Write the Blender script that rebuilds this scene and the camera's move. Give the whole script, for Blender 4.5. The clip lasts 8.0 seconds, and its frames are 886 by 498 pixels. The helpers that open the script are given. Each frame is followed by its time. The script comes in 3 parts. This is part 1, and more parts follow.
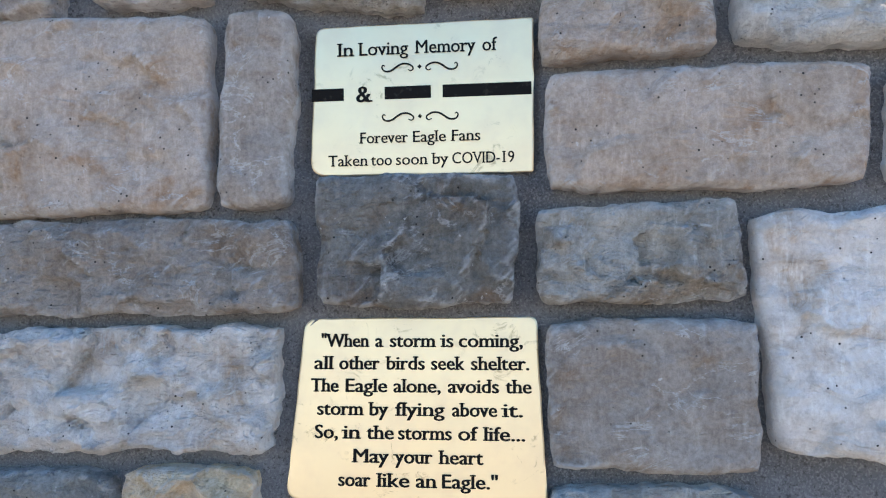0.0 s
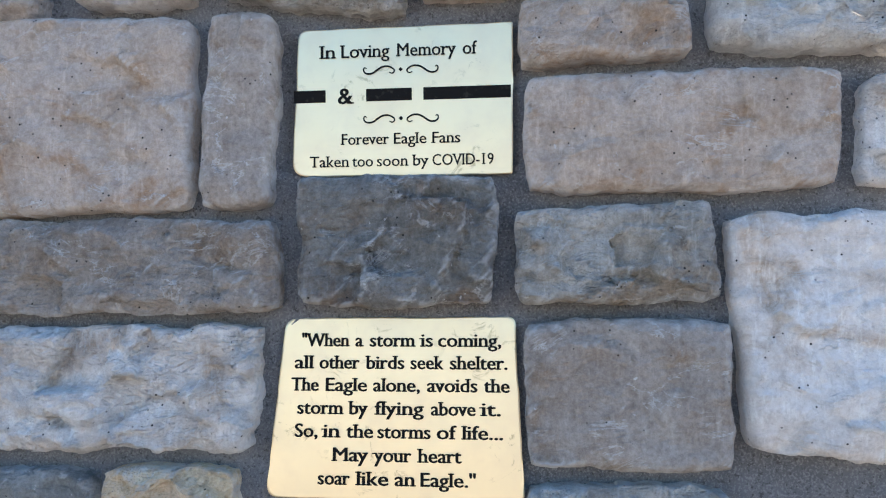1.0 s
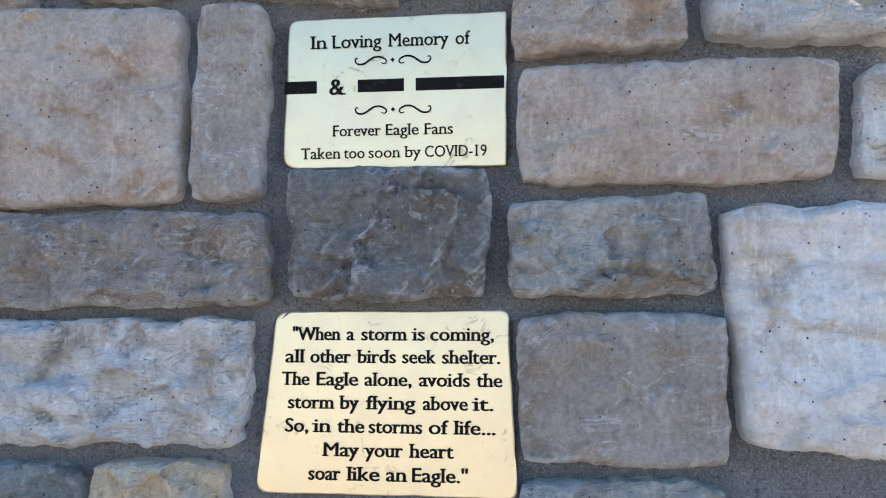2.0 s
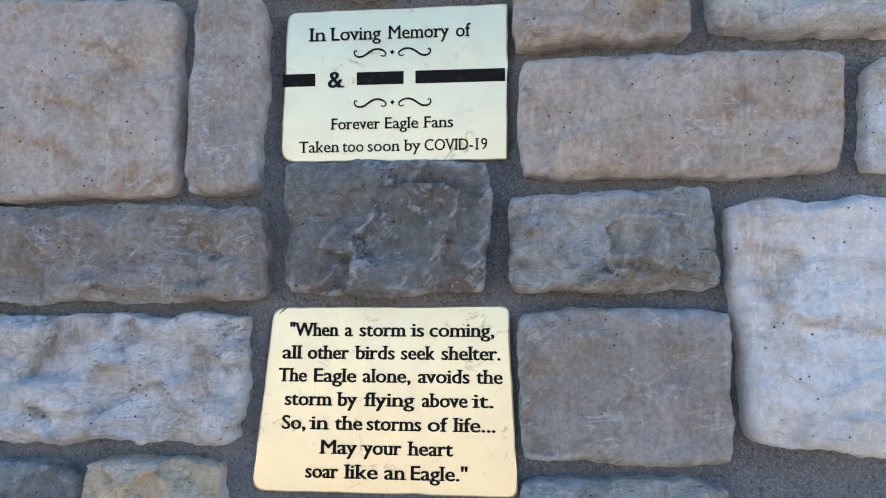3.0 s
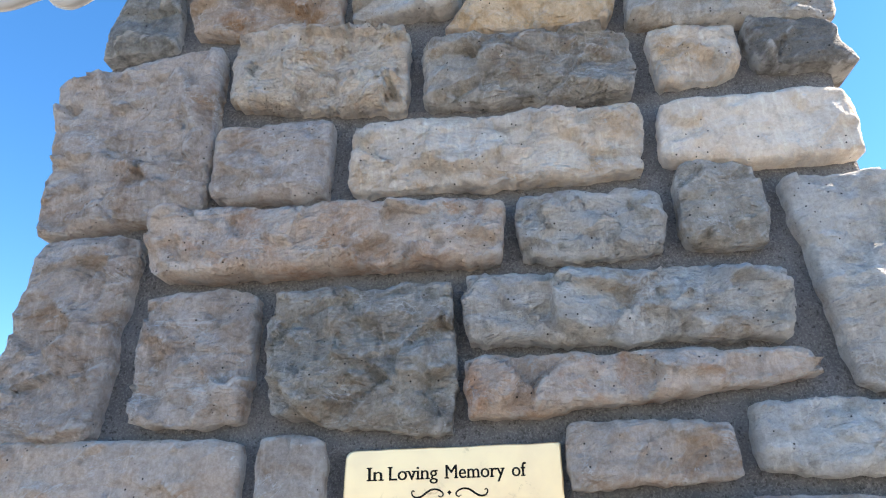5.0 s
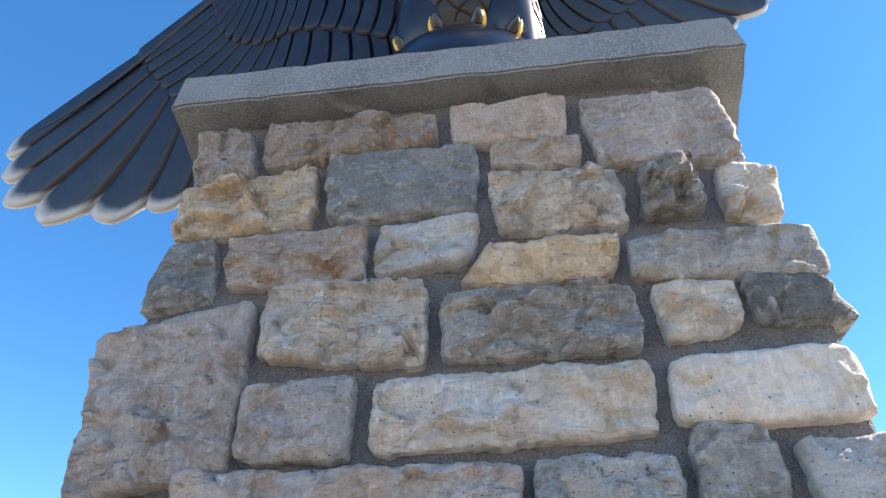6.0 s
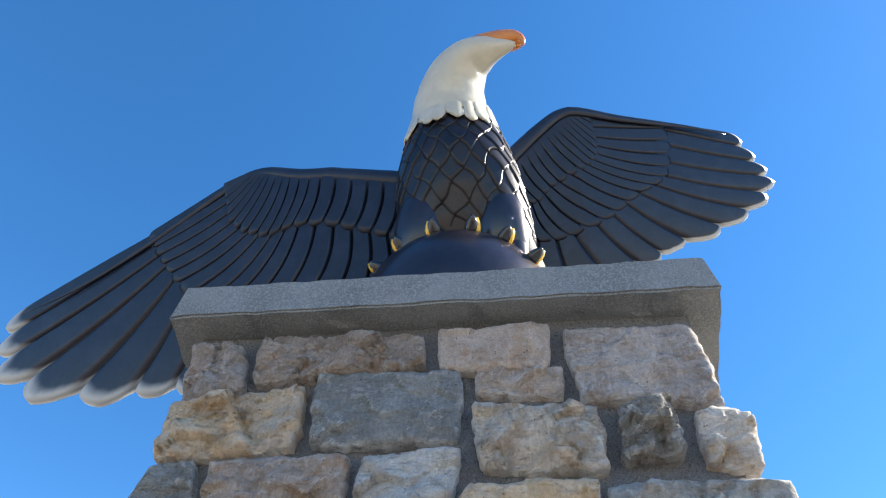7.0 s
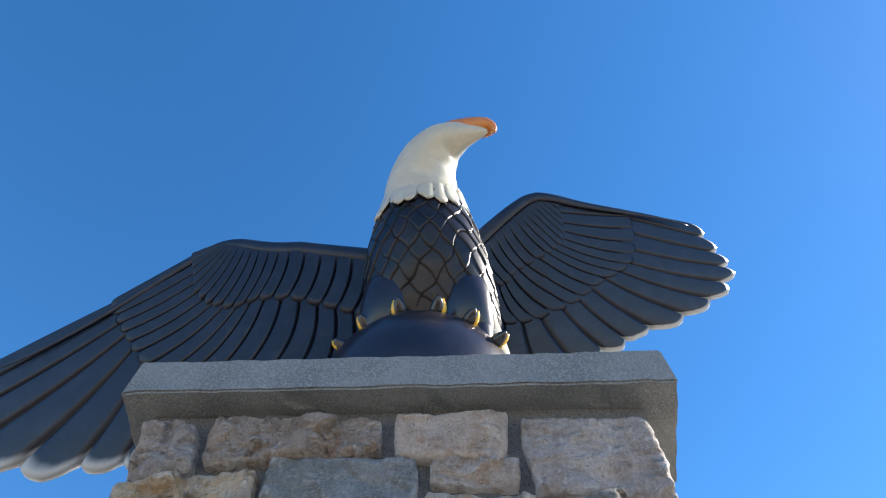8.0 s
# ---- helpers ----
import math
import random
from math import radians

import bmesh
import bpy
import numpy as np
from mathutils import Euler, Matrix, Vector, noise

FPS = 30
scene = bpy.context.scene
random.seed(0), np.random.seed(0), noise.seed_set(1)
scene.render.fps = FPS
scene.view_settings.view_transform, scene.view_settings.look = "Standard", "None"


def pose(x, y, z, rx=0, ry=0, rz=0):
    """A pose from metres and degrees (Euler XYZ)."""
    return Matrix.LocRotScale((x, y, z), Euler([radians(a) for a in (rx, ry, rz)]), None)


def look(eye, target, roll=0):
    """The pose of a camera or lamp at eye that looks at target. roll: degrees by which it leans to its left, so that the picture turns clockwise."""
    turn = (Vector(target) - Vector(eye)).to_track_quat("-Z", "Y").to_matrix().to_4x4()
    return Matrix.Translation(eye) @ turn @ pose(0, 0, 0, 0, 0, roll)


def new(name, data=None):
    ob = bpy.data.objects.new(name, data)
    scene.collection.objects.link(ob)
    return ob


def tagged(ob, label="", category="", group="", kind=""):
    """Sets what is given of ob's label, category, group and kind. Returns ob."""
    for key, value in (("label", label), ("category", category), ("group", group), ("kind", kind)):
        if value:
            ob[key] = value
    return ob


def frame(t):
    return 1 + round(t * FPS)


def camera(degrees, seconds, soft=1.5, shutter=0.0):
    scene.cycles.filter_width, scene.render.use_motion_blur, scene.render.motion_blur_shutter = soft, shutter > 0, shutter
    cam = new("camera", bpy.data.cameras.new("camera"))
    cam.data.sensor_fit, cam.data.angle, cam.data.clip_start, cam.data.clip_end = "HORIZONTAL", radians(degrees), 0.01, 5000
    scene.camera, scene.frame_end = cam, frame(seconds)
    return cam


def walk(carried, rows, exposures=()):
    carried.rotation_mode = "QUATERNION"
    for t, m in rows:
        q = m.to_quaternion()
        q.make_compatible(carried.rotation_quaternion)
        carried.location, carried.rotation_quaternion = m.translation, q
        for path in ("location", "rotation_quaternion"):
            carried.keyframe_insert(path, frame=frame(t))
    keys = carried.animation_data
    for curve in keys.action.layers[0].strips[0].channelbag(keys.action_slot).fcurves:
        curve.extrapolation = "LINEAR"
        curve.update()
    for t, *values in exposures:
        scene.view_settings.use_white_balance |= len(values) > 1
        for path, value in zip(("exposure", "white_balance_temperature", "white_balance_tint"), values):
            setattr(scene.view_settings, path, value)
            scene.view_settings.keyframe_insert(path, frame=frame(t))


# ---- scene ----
import itertools

cam = camera(67.0, 8.0, 1.15)
PATH = [
    (0, (0.095, -0.664, 1.45), (-0.109, 1.323, 1.564), -0.4),
    (0.5, (0.102, -0.666, 1.451), (-0.087, 1.322, 1.565), -0.2),
    (1, (0.108, -0.67, 1.446), (-0.072, 1.318, 1.572), -0.2),
    (1.5, (0.116, -0.667, 1.445), (-0.068, 1.321, 1.564), -0.2),
    (3, (0.114, -0.651, 1.434), (-0.065, 1.337, 1.562), -0.0),
    (3.5, (0.107, -0.664, 1.465), (-0.074, 1.318, 1.655), -0.2),
    (4, (0.086, -0.676, 1.502), (-0.079, 1.277, 1.897), -0.9),
    (4.5, (0.068, -0.687, 1.545), (-0.087, 1.193, 2.21), -1.2),
    (4.7, (0.066, -0.701, 1.586), (-0.089, 1.164, 2.29), -1.4),
    (5.8, (0.07, -0.784, 1.714), (-0.095, 0.87, 2.825), -1.9),
    (6, (0.078, -0.813, 1.74), (-0.094, 0.798, 2.914), -1.8),
    (6.5, (0.106, -0.88, 1.797), (-0.067, 0.58, 3.152), -1.1),
    (7, (0.112, -0.919, 1.816), (-0.022, 0.397, 3.316), 0.4),
    (7.5, (0.12, -0.935, 1.82), (0.037, 0.273, 3.413), 0.7),
    (8, (0.133, -0.943, 1.82), (0.089, 0.21, 3.454), -0.2),
]
walk(cam, [(t, look(eye, target, roll)) for t, eye, target, roll in PATH], [(0, 1.97, 7250, 16), (4.5, 1.98, 7280, 15), (6, 1.77, 7050, 13), (7, 1.51, 6700, 11), (8, 1.36, 6650, 11)])

# ---- world, sun ----
SUN_ELEV, SUN_AZ = radians(37), radians(80)  # azimuth from +y towards +x
world = bpy.data.worlds.new("world")
scene.world = world
world.use_nodes = True
wn = world.node_tree
sky = wn.nodes.new("ShaderNodeTexSky")
sky.sky_type = "NISHITA"
sky.sun_disc = False
sky.sun_elevation, sky.sun_rotation = SUN_ELEV, SUN_AZ
sky.altitude, sky.air_density, sky.dust_density, sky.ozone_density = 1000, 0.85, 0.12, 3.0
clear = wn.nodes.new("ShaderNodeGamma")
clear.inputs["Gamma"].default_value = 0.92
deep = wn.nodes.new("ShaderNodeHueSaturation")
deep.inputs["Saturation"].default_value = 1.31
wn.links.new(sky.outputs["Color"], clear.inputs["Color"])
wn.links.new(clear.outputs["Color"], deep.inputs["Color"])
wn.links.new(deep.outputs["Color"], wn.nodes["Background"].inputs["Color"])
wn.nodes["Background"].inputs["Strength"].default_value = 0.126
sun_data = bpy.data.lights.new("sun", "SUN")
sun_data.energy, sun_data.angle, sun_data.color = 4.6, radians(0.53), (1.0, 0.95, 0.87)
sun = new("sun", sun_data)
sun_way = Vector((math.cos(SUN_ELEV) * math.sin(SUN_AZ), math.cos(SUN_ELEV) * math.cos(SUN_AZ), math.sin(SUN_ELEV)))
sun.matrix_world = look(sun_way * 30, (0, 0, 0))


# ---- materials ----
class Nodes:
    """Short hand for building a node material."""

    def __init__(self, name):
        self.mat = bpy.data.materials.new(name)
        self.mat.use_nodes = True
        self.tree = self.mat.node_tree
        self.bsdf = self.tree.nodes["Principled BSDF"]
        self.coord = self.tree.nodes.new("ShaderNodeTexCoord").outputs["Object"]

    def put(self, socket, value):
        if isinstance(value, bpy.types.NodeSocket):
            self.tree.links.new(value, socket)
        else:
            socket.default_value = value

    def noise(self, scale, detail=4, rough=0.55, vector=None, dist=0.0):
        n = self.tree.nodes.new("ShaderNodeTexNoise")
        self.put(n.inputs["Vector"], vector or self.coord)
        n.inputs["Scale"].default_value, n.inputs["Detail"].default_value = scale, detail
        n.inputs["Roughness"].default_value, n.inputs["Distortion"].default_value = rough, dist
        return n.outputs["Fac"]

    def cells(self, scale, vector=None, feature="F1"):
        n = self.tree.nodes.new("ShaderNodeTexVoronoi")
        n.feature = feature
        self.put(n.inputs["Vector"], vector or self.coord)
        n.inputs["Scale"].default_value = scale
        return n.outputs["Distance"]

    def stretched(self, sx, sy, sz, vector=None):
        n = self.tree.nodes.new("ShaderNodeMapping")
        self.put(n.inputs["Vector"], vector or self.coord)
        n.inputs["Scale"].default_value = (sx, sy, sz)
        return n.outputs["Vector"]

    def ramp(self, fac, lo, hi):
        n = self.tree.nodes.new("ShaderNodeMapRange")
        n.interpolation_type = "SMOOTHSTEP"
        self.put(n.inputs["Value"], fac)
        n.inputs["From Min"].default_value, n.inputs["From Max"].default_value = lo, hi
        return n.outputs["Result"]

    def math(self, op, a, b):
        n = self.tree.nodes.new("ShaderNodeMath")
        n.operation = op
        self.put(n.inputs[0], a), self.put(n.inputs[1], b)
        return n.outputs[0]

    def mix(self, fac, a, b, blend="MIX"):
        n = self.tree.nodes.new("ShaderNodeMix")
        n.data_type, n.blend_type = "RGBA", blend
        self.put(n.inputs[0], fac)
        self.put(n.inputs[6], (*a, 1) if isinstance(a, tuple) else a)
        self.put(n.inputs[7], (*b, 1) if isinstance(b, tuple) else b)
        return n.outputs[2]

    def bump(self, height, strength, distance, normal=None):
        n = self.tree.nodes.new("ShaderNodeBump")
        n.inputs["Strength"].default_value, n.inputs["Distance"].default_value = strength, distance
        self.put(n.inputs["Height"], height)
        if normal:
            self.put(n.inputs["Normal"], normal)
        return n.outputs["Normal"]

    def attribute(self, name):
        n = self.tree.nodes.new("ShaderNodeAttribute")
        n.attribute_name = name
        return n.outputs["Fac"]

    def rand(self):
        return self.tree.nodes.new("ShaderNodeObjectInfo").outputs["Random"]

    def done(self, color, rough, normal=None, metal=0.0, coat=0.0, spec=0.5, coat_rough=0.08):
        b = self.bsdf.inputs
        self.put(b["Base Color"], (*color, 1) if isinstance(color, tuple) else color)
        self.put(b["Roughness"], rough)
        self.put(b["Metallic"], metal)
        b["Coat Weight"].default_value, b["Coat Roughness"].default_value = coat, coat_rough
        b["Specular IOR Level"].default_value = spec
        if normal:
            self.put(b["Normal"], normal)
        return self.mat


def stone_material(name, main, second, stain, bloom=0.5):
    """Cast veneer stone: two mottled tones, a warm stain, a pale mineral bloom, pores."""
    main, second = tuple(x * 1.22 for x in main), tuple(x * 1.22 for x in second)
    k = Nodes(name)
    shift = k.tree.nodes.new("ShaderNodeVectorMath")
    shift.operation = "ADD"
    k.put(shift.inputs[0], k.coord)
    k.put(shift.inputs[1], k.math("MULTIPLY", k.rand(), 37.0))
    v = shift.outputs[0]
    rugged = k.attribute("rugged")
    wide = k.noise(8, 3, 0.6, v, 0.5)
    mid = k.noise(42, 6, 0.7, v, 0.3)
    fine = k.noise(170, 7, 0.8, v)
    streak = k.noise(1.0, 5, 0.7, k.stretched(130, 60, 22, v))
    c = k.mix(k.ramp(wide, 0.36, 0.64), main, second)
    cool = sum(main) / 3
    c = k.mix(k.math("MULTIPLY", k.ramp(k.noise(6.5, 4, 0.6, v, 0.6), 0.48, 0.68), 0.38), c, (cool * 0.94, cool * 0.94, cool * 0.95))
    c = k.mix(k.math("MULTIPLY", k.ramp(k.noise(10, 5, 0.65, v, 0.8), 0.49, 0.70), 0.85), c, stain)
    c = k.mix(k.math("MULTIPLY", k.ramp(mid, 0.50, 0.70), 0.42), c, tuple(x * 0.55 for x in main))
    c = k.mix(k.math("MULTIPLY", k.ramp(streak, 0.50, 0.72), 0.38), c, tuple(min(1, x * 1.45) for x in second))
    # thin pale lime wash and crusts along the ledges
    pale = k.math("MULTIPLY", k.ramp(k.noise(15, 7, 0.75, k.stretched(0.7, 1, 1.5, v), 0.8), 0.56, 0.74), bloom * 0.75)
    c = k.mix(pale, c, (0.50, 0.495, 0.485))
    vein = k.math("ABSOLUTE", k.math("SUBTRACT", k.noise(10, 6, 0.65, k.stretched(0.7, 1, 1.6, v), 1.2), 0.5), 0.0)
    crust = k.math("MULTIPLY", k.ramp(vein, 0.022, 0.003), k.ramp(k.noise(19, 5, 0.7, v), 0.50, 0.60))
    c = k.mix(k.math("MULTIPLY", crust, min(0.8, bloom * 1.2)), c, (0.60, 0.59, 0.57))
    c = k.mix(k.math("MULTIPLY", k.ramp(k.noise(80, 4, 0.6, v), 0.68, 0.73), 0.75), c, (0.58, 0.57, 0.55))
    c = k.mix(0.6, c, k.mix(k.ramp(fine, 0.3, 0.7), (0.22, 0.22, 0.22), (0.80, 0.80, 0.80)), "SOFT_LIGHT")
    speck = k.noise(290, 4, 0.75, v)
    c = k.mix(k.math("MULTIPLY", k.ramp(speck, 0.54, 0.64), 0.22), c, tuple(x * 0.5 for x in main))
    edge = k.tree.nodes.new("ShaderNodeNewGeometry").outputs["Pointiness"]
    worn = k.math("MULTIPLY", k.ramp(edge, 0.515, 0.575), k.ramp(k.noise(38, 4, 0.65, v), 0.36, 0.56))
    c = k.mix(k.math("MULTIPLY", worn, 0.55), c, (0.58, 0.57, 0.55))
    pore = k.math("MULTIPLY", k.ramp(k.cells(95, v), 0.13, 0.07), k.ramp(k.noise(17, 2, 0.5, v), 0.49, 0.56))
    c = k.mix(pore, c, (0.02, 0.018, 0.016))
    # chiselled grain that follows how rugged the stone is, then grit
    chisel = k.math("ABSOLUTE", k.math("SUBTRACT", k.noise(1.0, 5, 0.6, k.stretched(26, 26, 62, v), 0.9), 0.5), 0.0)
    pit = k.ramp(k.cells(1.0, k.stretched(70, 70, 105, v)), 0.05, 0.62)
    n = k.bump(k.math("MULTIPLY", chisel, rugged), 1.0, 0.030)
    n = k.bump(k.math("MULTIPLY", pit, rugged), 0.7, 0.0045, n)
    n = k.bump(k.math("MULTIPLY", mid, rugged), 0.8, 0.011, n)
    n = k.bump(mid, 0.32, 0.009, n)
    n = k.bump(fine, 0.6, 0.0024, n)
    n = k.bump(crust, 0.5, 0.002, n)
    n = k.bump(k.math("SUBTRACT", 1.0, pore), 0.6, 0.003, n)
    return k.done(c, 0.86, n, spec=0.3)


TAN = stone_material("tan_stone", (0.325, 0.252, 0.195), (0.39, 0.322, 0.268), (0.32, 0.175, 0.085), 0.45)
TAUPE = stone_material("taupe_stone", (0.31, 0.262, 0.228), (0.40, 0.352, 0.315), (0.27, 0.175, 0.11), 0.5)
GREY = stone_material("grey_stone", (0.265, 0.243, 0.21), (0.365, 0.343, 0.305), (0.24, 0.17, 0.11), 0.5)
DARK = stone_material("dark_stone", (0.125, 0.118, 0.105), (0.175, 0.167, 0.15), (0.16, 0.108, 0.073), 0.3)
MIST = stone_material("mist_stone", (0.38, 0.358, 0.325), (0.48, 0.46, 0.425), (0.31, 0.235, 0.165), 0.6)
SLATE = stone_material("slate_stone", (0.155, 0.158, 0.15), (0.215, 0.217, 0.205), (0.14, 0.133, 0.12), 0.25)
CREAM = stone_material("cream_stone", (0.54, 0.45, 0.36), (0.63, 0.55, 0.46), (0.48, 0.32, 0.18), 0.4)
GOLD = stone_material("golden_stone", (0.52, 0.375, 0.23), (0.58, 0.455, 0.32), (0.45, 0.26, 0.10), 0.3)
PALE = stone_material("pale_stone", (0.52, 0.465, 0.42), (0.62, 0.58, 0.54), (0.44, 0.32, 0.225), 0.7)
UMBER = stone_material("umber_stone", (0.24, 0.198, 0.165), (0.295, 0.255, 0.22), (0.225, 0.15, 0.095), 0.45)
ROSE = stone_material("rose_tan_stone", (0.42, 0.315, 0.245), (0.49, 0.41, 0.345), (0.46, 0.245, 0.14), 0.5)


def mortar_material():
    k = Nodes("mortar")
    grit = k.noise(420, 3, 0.7)
    c = k.mix(k.ramp(k.noise(14, 4, 0.6), 0.35, 0.65), (0.152, 0.150, 0.152), (0.205, 0.203, 0.205))
    c = k.mix(k.ramp(grit, 0.48, 0.62), c, (0.285, 0.28, 0.275))
    c = k.mix(k.ramp(k.noise(240, 3, 0.7), 0.55, 0.66), c, (0.10, 0.097, 0.094))
    n = k.bump(k.noise(60, 4, 0.6), 0.5, 0.006)
    n = k.bump(grit, 1.0, 0.005, n)
    return k.done(c, 0.95, n, spec=0.2)


def concrete_material(name, a, b, scale=1.0):
    k = Nodes(name)
    c = k.mix(k.ramp(k.noise(7 * scale, 5, 0.65, None, 0.4), 0.35, 0.65), a, b)
    c = k.mix(k.ramp(k.noise(260 * scale, 3, 0.7), 0.42, 0.68), c, tuple(x * 1.35 for x in b))
    c = k.mix(k.ramp(k.cells(90 * scale), 0.12, 0.06), c, tuple(x * 0.4 for x in a))
    n = k.bump(k.noise(300 * scale, 3, 0.7), 0.6, 0.0018 / scale)
    n = k.bump(k.noise(30 * scale, 4, 0.6), 0.4, 0.006 / scale, n)
    return k.done(c, 0.88, n, spec=0.3)


def brass_material():
    k = Nodes("brushed_brass")
    smear = k.noise(22, 6, 0.7, None, 0.6)
    scratch = k.noise(1.0, 3, 0.6, k.stretched(18, 60, 420))
    c = k.mix(k.ramp(k.noise(30, 4, 0.6), 0.4, 0.7), (0.86, 0.71, 0.46), (0.82, 0.67, 0.445))
    stain = k.math("MULTIPLY", k.ramp(k.noise(46, 6, 0.75, None, 1.0), 0.56, 0.66), k.ramp(k.noise(11, 2, 0.5), 0.47, 0.60))
    c = k.mix(k.math("MULTIPLY", stain, 0.6), c, (0.36, 0.27, 0.15))
    rough = k.math("ADD", 0.34, k.math("MULTIPLY", smear, 0.18))
    n = k.bump(k.noise(5, 2, 0.5), 0.12, 0.02)
    n = k.bump(scratch, 0.08, 0.0006, n)
    return k.done(c, rough, n, metal=1.0)


MORTAR = mortar_material()
CAP = concrete_material("cast_concrete", (0.158, 0.170, 0.172), (0.215, 0.228, 0.228))
GROUND = concrete_material("dry_soil", (0.36, 0.295, 0.225), (0.42, 0.355, 0.28), 0.2)
DARK_GROUND = concrete_material("dark_ground", (0.052, 0.05, 0.048), (0.072, 0.069, 0.065), 0.5)
BRASS = brass_material()


def ink_material():
    k = Nodes("black_enamel")
    c = k.mix(k.ramp(k.noise(160, 3, 0.6), 0.55, 0.75), (0.008, 0.007, 0.006), (0.03, 0.027, 0.022))
    return k.done(c, 0.7, spec=0.12)


INK = ink_material()


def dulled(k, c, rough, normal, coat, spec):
    """Gloss enamel with shade painted into its cuts: near-black there, and without gloss."""
    cut_shade = k.attribute("cut")
    gloss = k.math("SUBTRACT", 1.0, cut_shade)
    c = k.mix(k.math("MULTIPLY", cut_shade, 0.8), c, (0.004, 0.004, 0.004))
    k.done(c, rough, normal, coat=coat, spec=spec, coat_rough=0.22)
    k.put(k.bsdf.inputs["Specular IOR Level"], k.math("MULTIPLY", gloss, spec))
    k.put(k.bsdf.inputs["Coat Weight"], k.math("MULTIPLY", gloss, coat))
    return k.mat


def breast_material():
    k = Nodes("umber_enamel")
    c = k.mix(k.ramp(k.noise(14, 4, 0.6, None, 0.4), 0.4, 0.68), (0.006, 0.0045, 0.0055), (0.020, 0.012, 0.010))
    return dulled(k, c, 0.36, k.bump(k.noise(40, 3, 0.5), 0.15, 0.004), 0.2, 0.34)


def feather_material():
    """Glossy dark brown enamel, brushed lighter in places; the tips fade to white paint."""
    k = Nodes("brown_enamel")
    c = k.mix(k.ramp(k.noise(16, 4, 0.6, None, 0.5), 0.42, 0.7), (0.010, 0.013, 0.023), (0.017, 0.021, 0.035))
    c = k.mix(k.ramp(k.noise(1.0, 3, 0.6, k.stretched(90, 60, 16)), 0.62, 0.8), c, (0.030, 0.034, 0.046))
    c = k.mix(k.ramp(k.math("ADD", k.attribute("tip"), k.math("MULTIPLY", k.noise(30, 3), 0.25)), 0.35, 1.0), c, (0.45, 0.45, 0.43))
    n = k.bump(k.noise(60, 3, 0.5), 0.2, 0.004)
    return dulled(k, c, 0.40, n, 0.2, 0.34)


def enamel(name, a, b, rough=0.3, coat=0.4, spec=0.5):
    k = Nodes(name)
    c = k.mix(k.ramp(k.noise(14, 4, 0.6, None, 0.4), 0.4, 0.68), a, b)
    n = k.bump(k.noise(40, 3, 0.5), 0.15, 0.004)
    return k.done(c, rough, n, coat=coat, spec=spec)


FEATHER = feather_material()
WHITE = enamel("ivory_enamel", (0.46, 0.43, 0.335), (0.53, 0.50, 0.395), 0.36)
ORANGE = enamel("orange_enamel", (0.52, 0.16, 0.02), (0.60, 0.22, 0.035), 0.3)
YELLOW = enamel("yellow_enamel", (0.80, 0.45, 0.03), (0.85, 0.52, 0.06), 0.3)
GLOBE = enamel("plum_black_enamel", (0.011, 0.009, 0.013), (0.019, 0.013, 0.017), 0.3, 0.25)
BREAST = breast_material()
BLACK = enamel("black_claw_enamel", (0.012, 0.012, 0.014), (0.02, 0.02, 0.022), 0.25)


# ---- builders ----
def mesh_object(name, bm, materials, parent=None, label="", smooth=True):
    me = bpy.data.meshes.new(name)
    bmesh.ops.recalc_face_normals(bm, faces=bm.faces)
    bm.to_mesh(me)
    bm.free()
    for m in materials if isinstance(materials, (list, tuple)) else [materials]:
        me.materials.append(m)
    if smooth:
        me.polygons.foreach_set("use_smooth", [True] * len(me.polygons))
    ob = new(name, me)
    if parent:
        ob.parent = parent
    if label:
        ob["label"] = label
    return ob


def part(name, bm, material, parent, label="", smooth=True):
    return mesh_object(name, bm, material, parent, label, smooth)


def box(bm, x0, x1, y0, y1, z0, z1):
    v = [bm.verts.new((x, y, z)) for x in (x0, x1) for y in (y0, y1) for z in (z0, z1)]
    for f in ((0, 1, 3, 2), (4, 6, 7, 5), (0, 4, 5, 1), (2, 3, 7, 6), (0, 2, 6, 4), (1, 5, 7, 3)):
        bm.faces.new([v[i] for i in f])
    return v


# ---- ground ----
def ground_sheet():
    """One unseen sheet to the horizon: dark disc added against bounced light, dry sunlit soil beyond."""
    bm = bmesh.new()
    loops = [[bm.verts.new((0.01 + r * math.cos(a), 0.4 + r * math.sin(a), 0)) for a in (2 * math.pi * k / 48 for k in range(48))] for r in (0.3, 4.2, 420)]
    bm.faces.new(loops[0])
    for n in range(2):
        for a in range(48):
            b = (a + 1) % 48
            bm.faces.new((loops[n][a], loops[n][b], loops[n + 1][b], loops[n + 1][a])).material_index = n
    ob = mesh_object("ground", bm, [DARK_GROUND, GROUND], smooth=False)
    tagged(ob, "unseen ground, dark about the pillar to limit bounced light, dry tan beyond", "ground", kind="structure")


ground_sheet()

# ---- stone pillar ----
X0, X1, DEPTH, TOP = -0.437, 0.458, 0.98, 2.662
pillar = new("stone_pillar")
pillar.location = (0.01, 0.49, 0)
tagged(pillar, "square pillar of mixed tan and grey cast stone in grey mortar", "pillar")
PILLAR_INV = Matrix.Translation((-0.01, -0.49, 0))
stone_count = 0


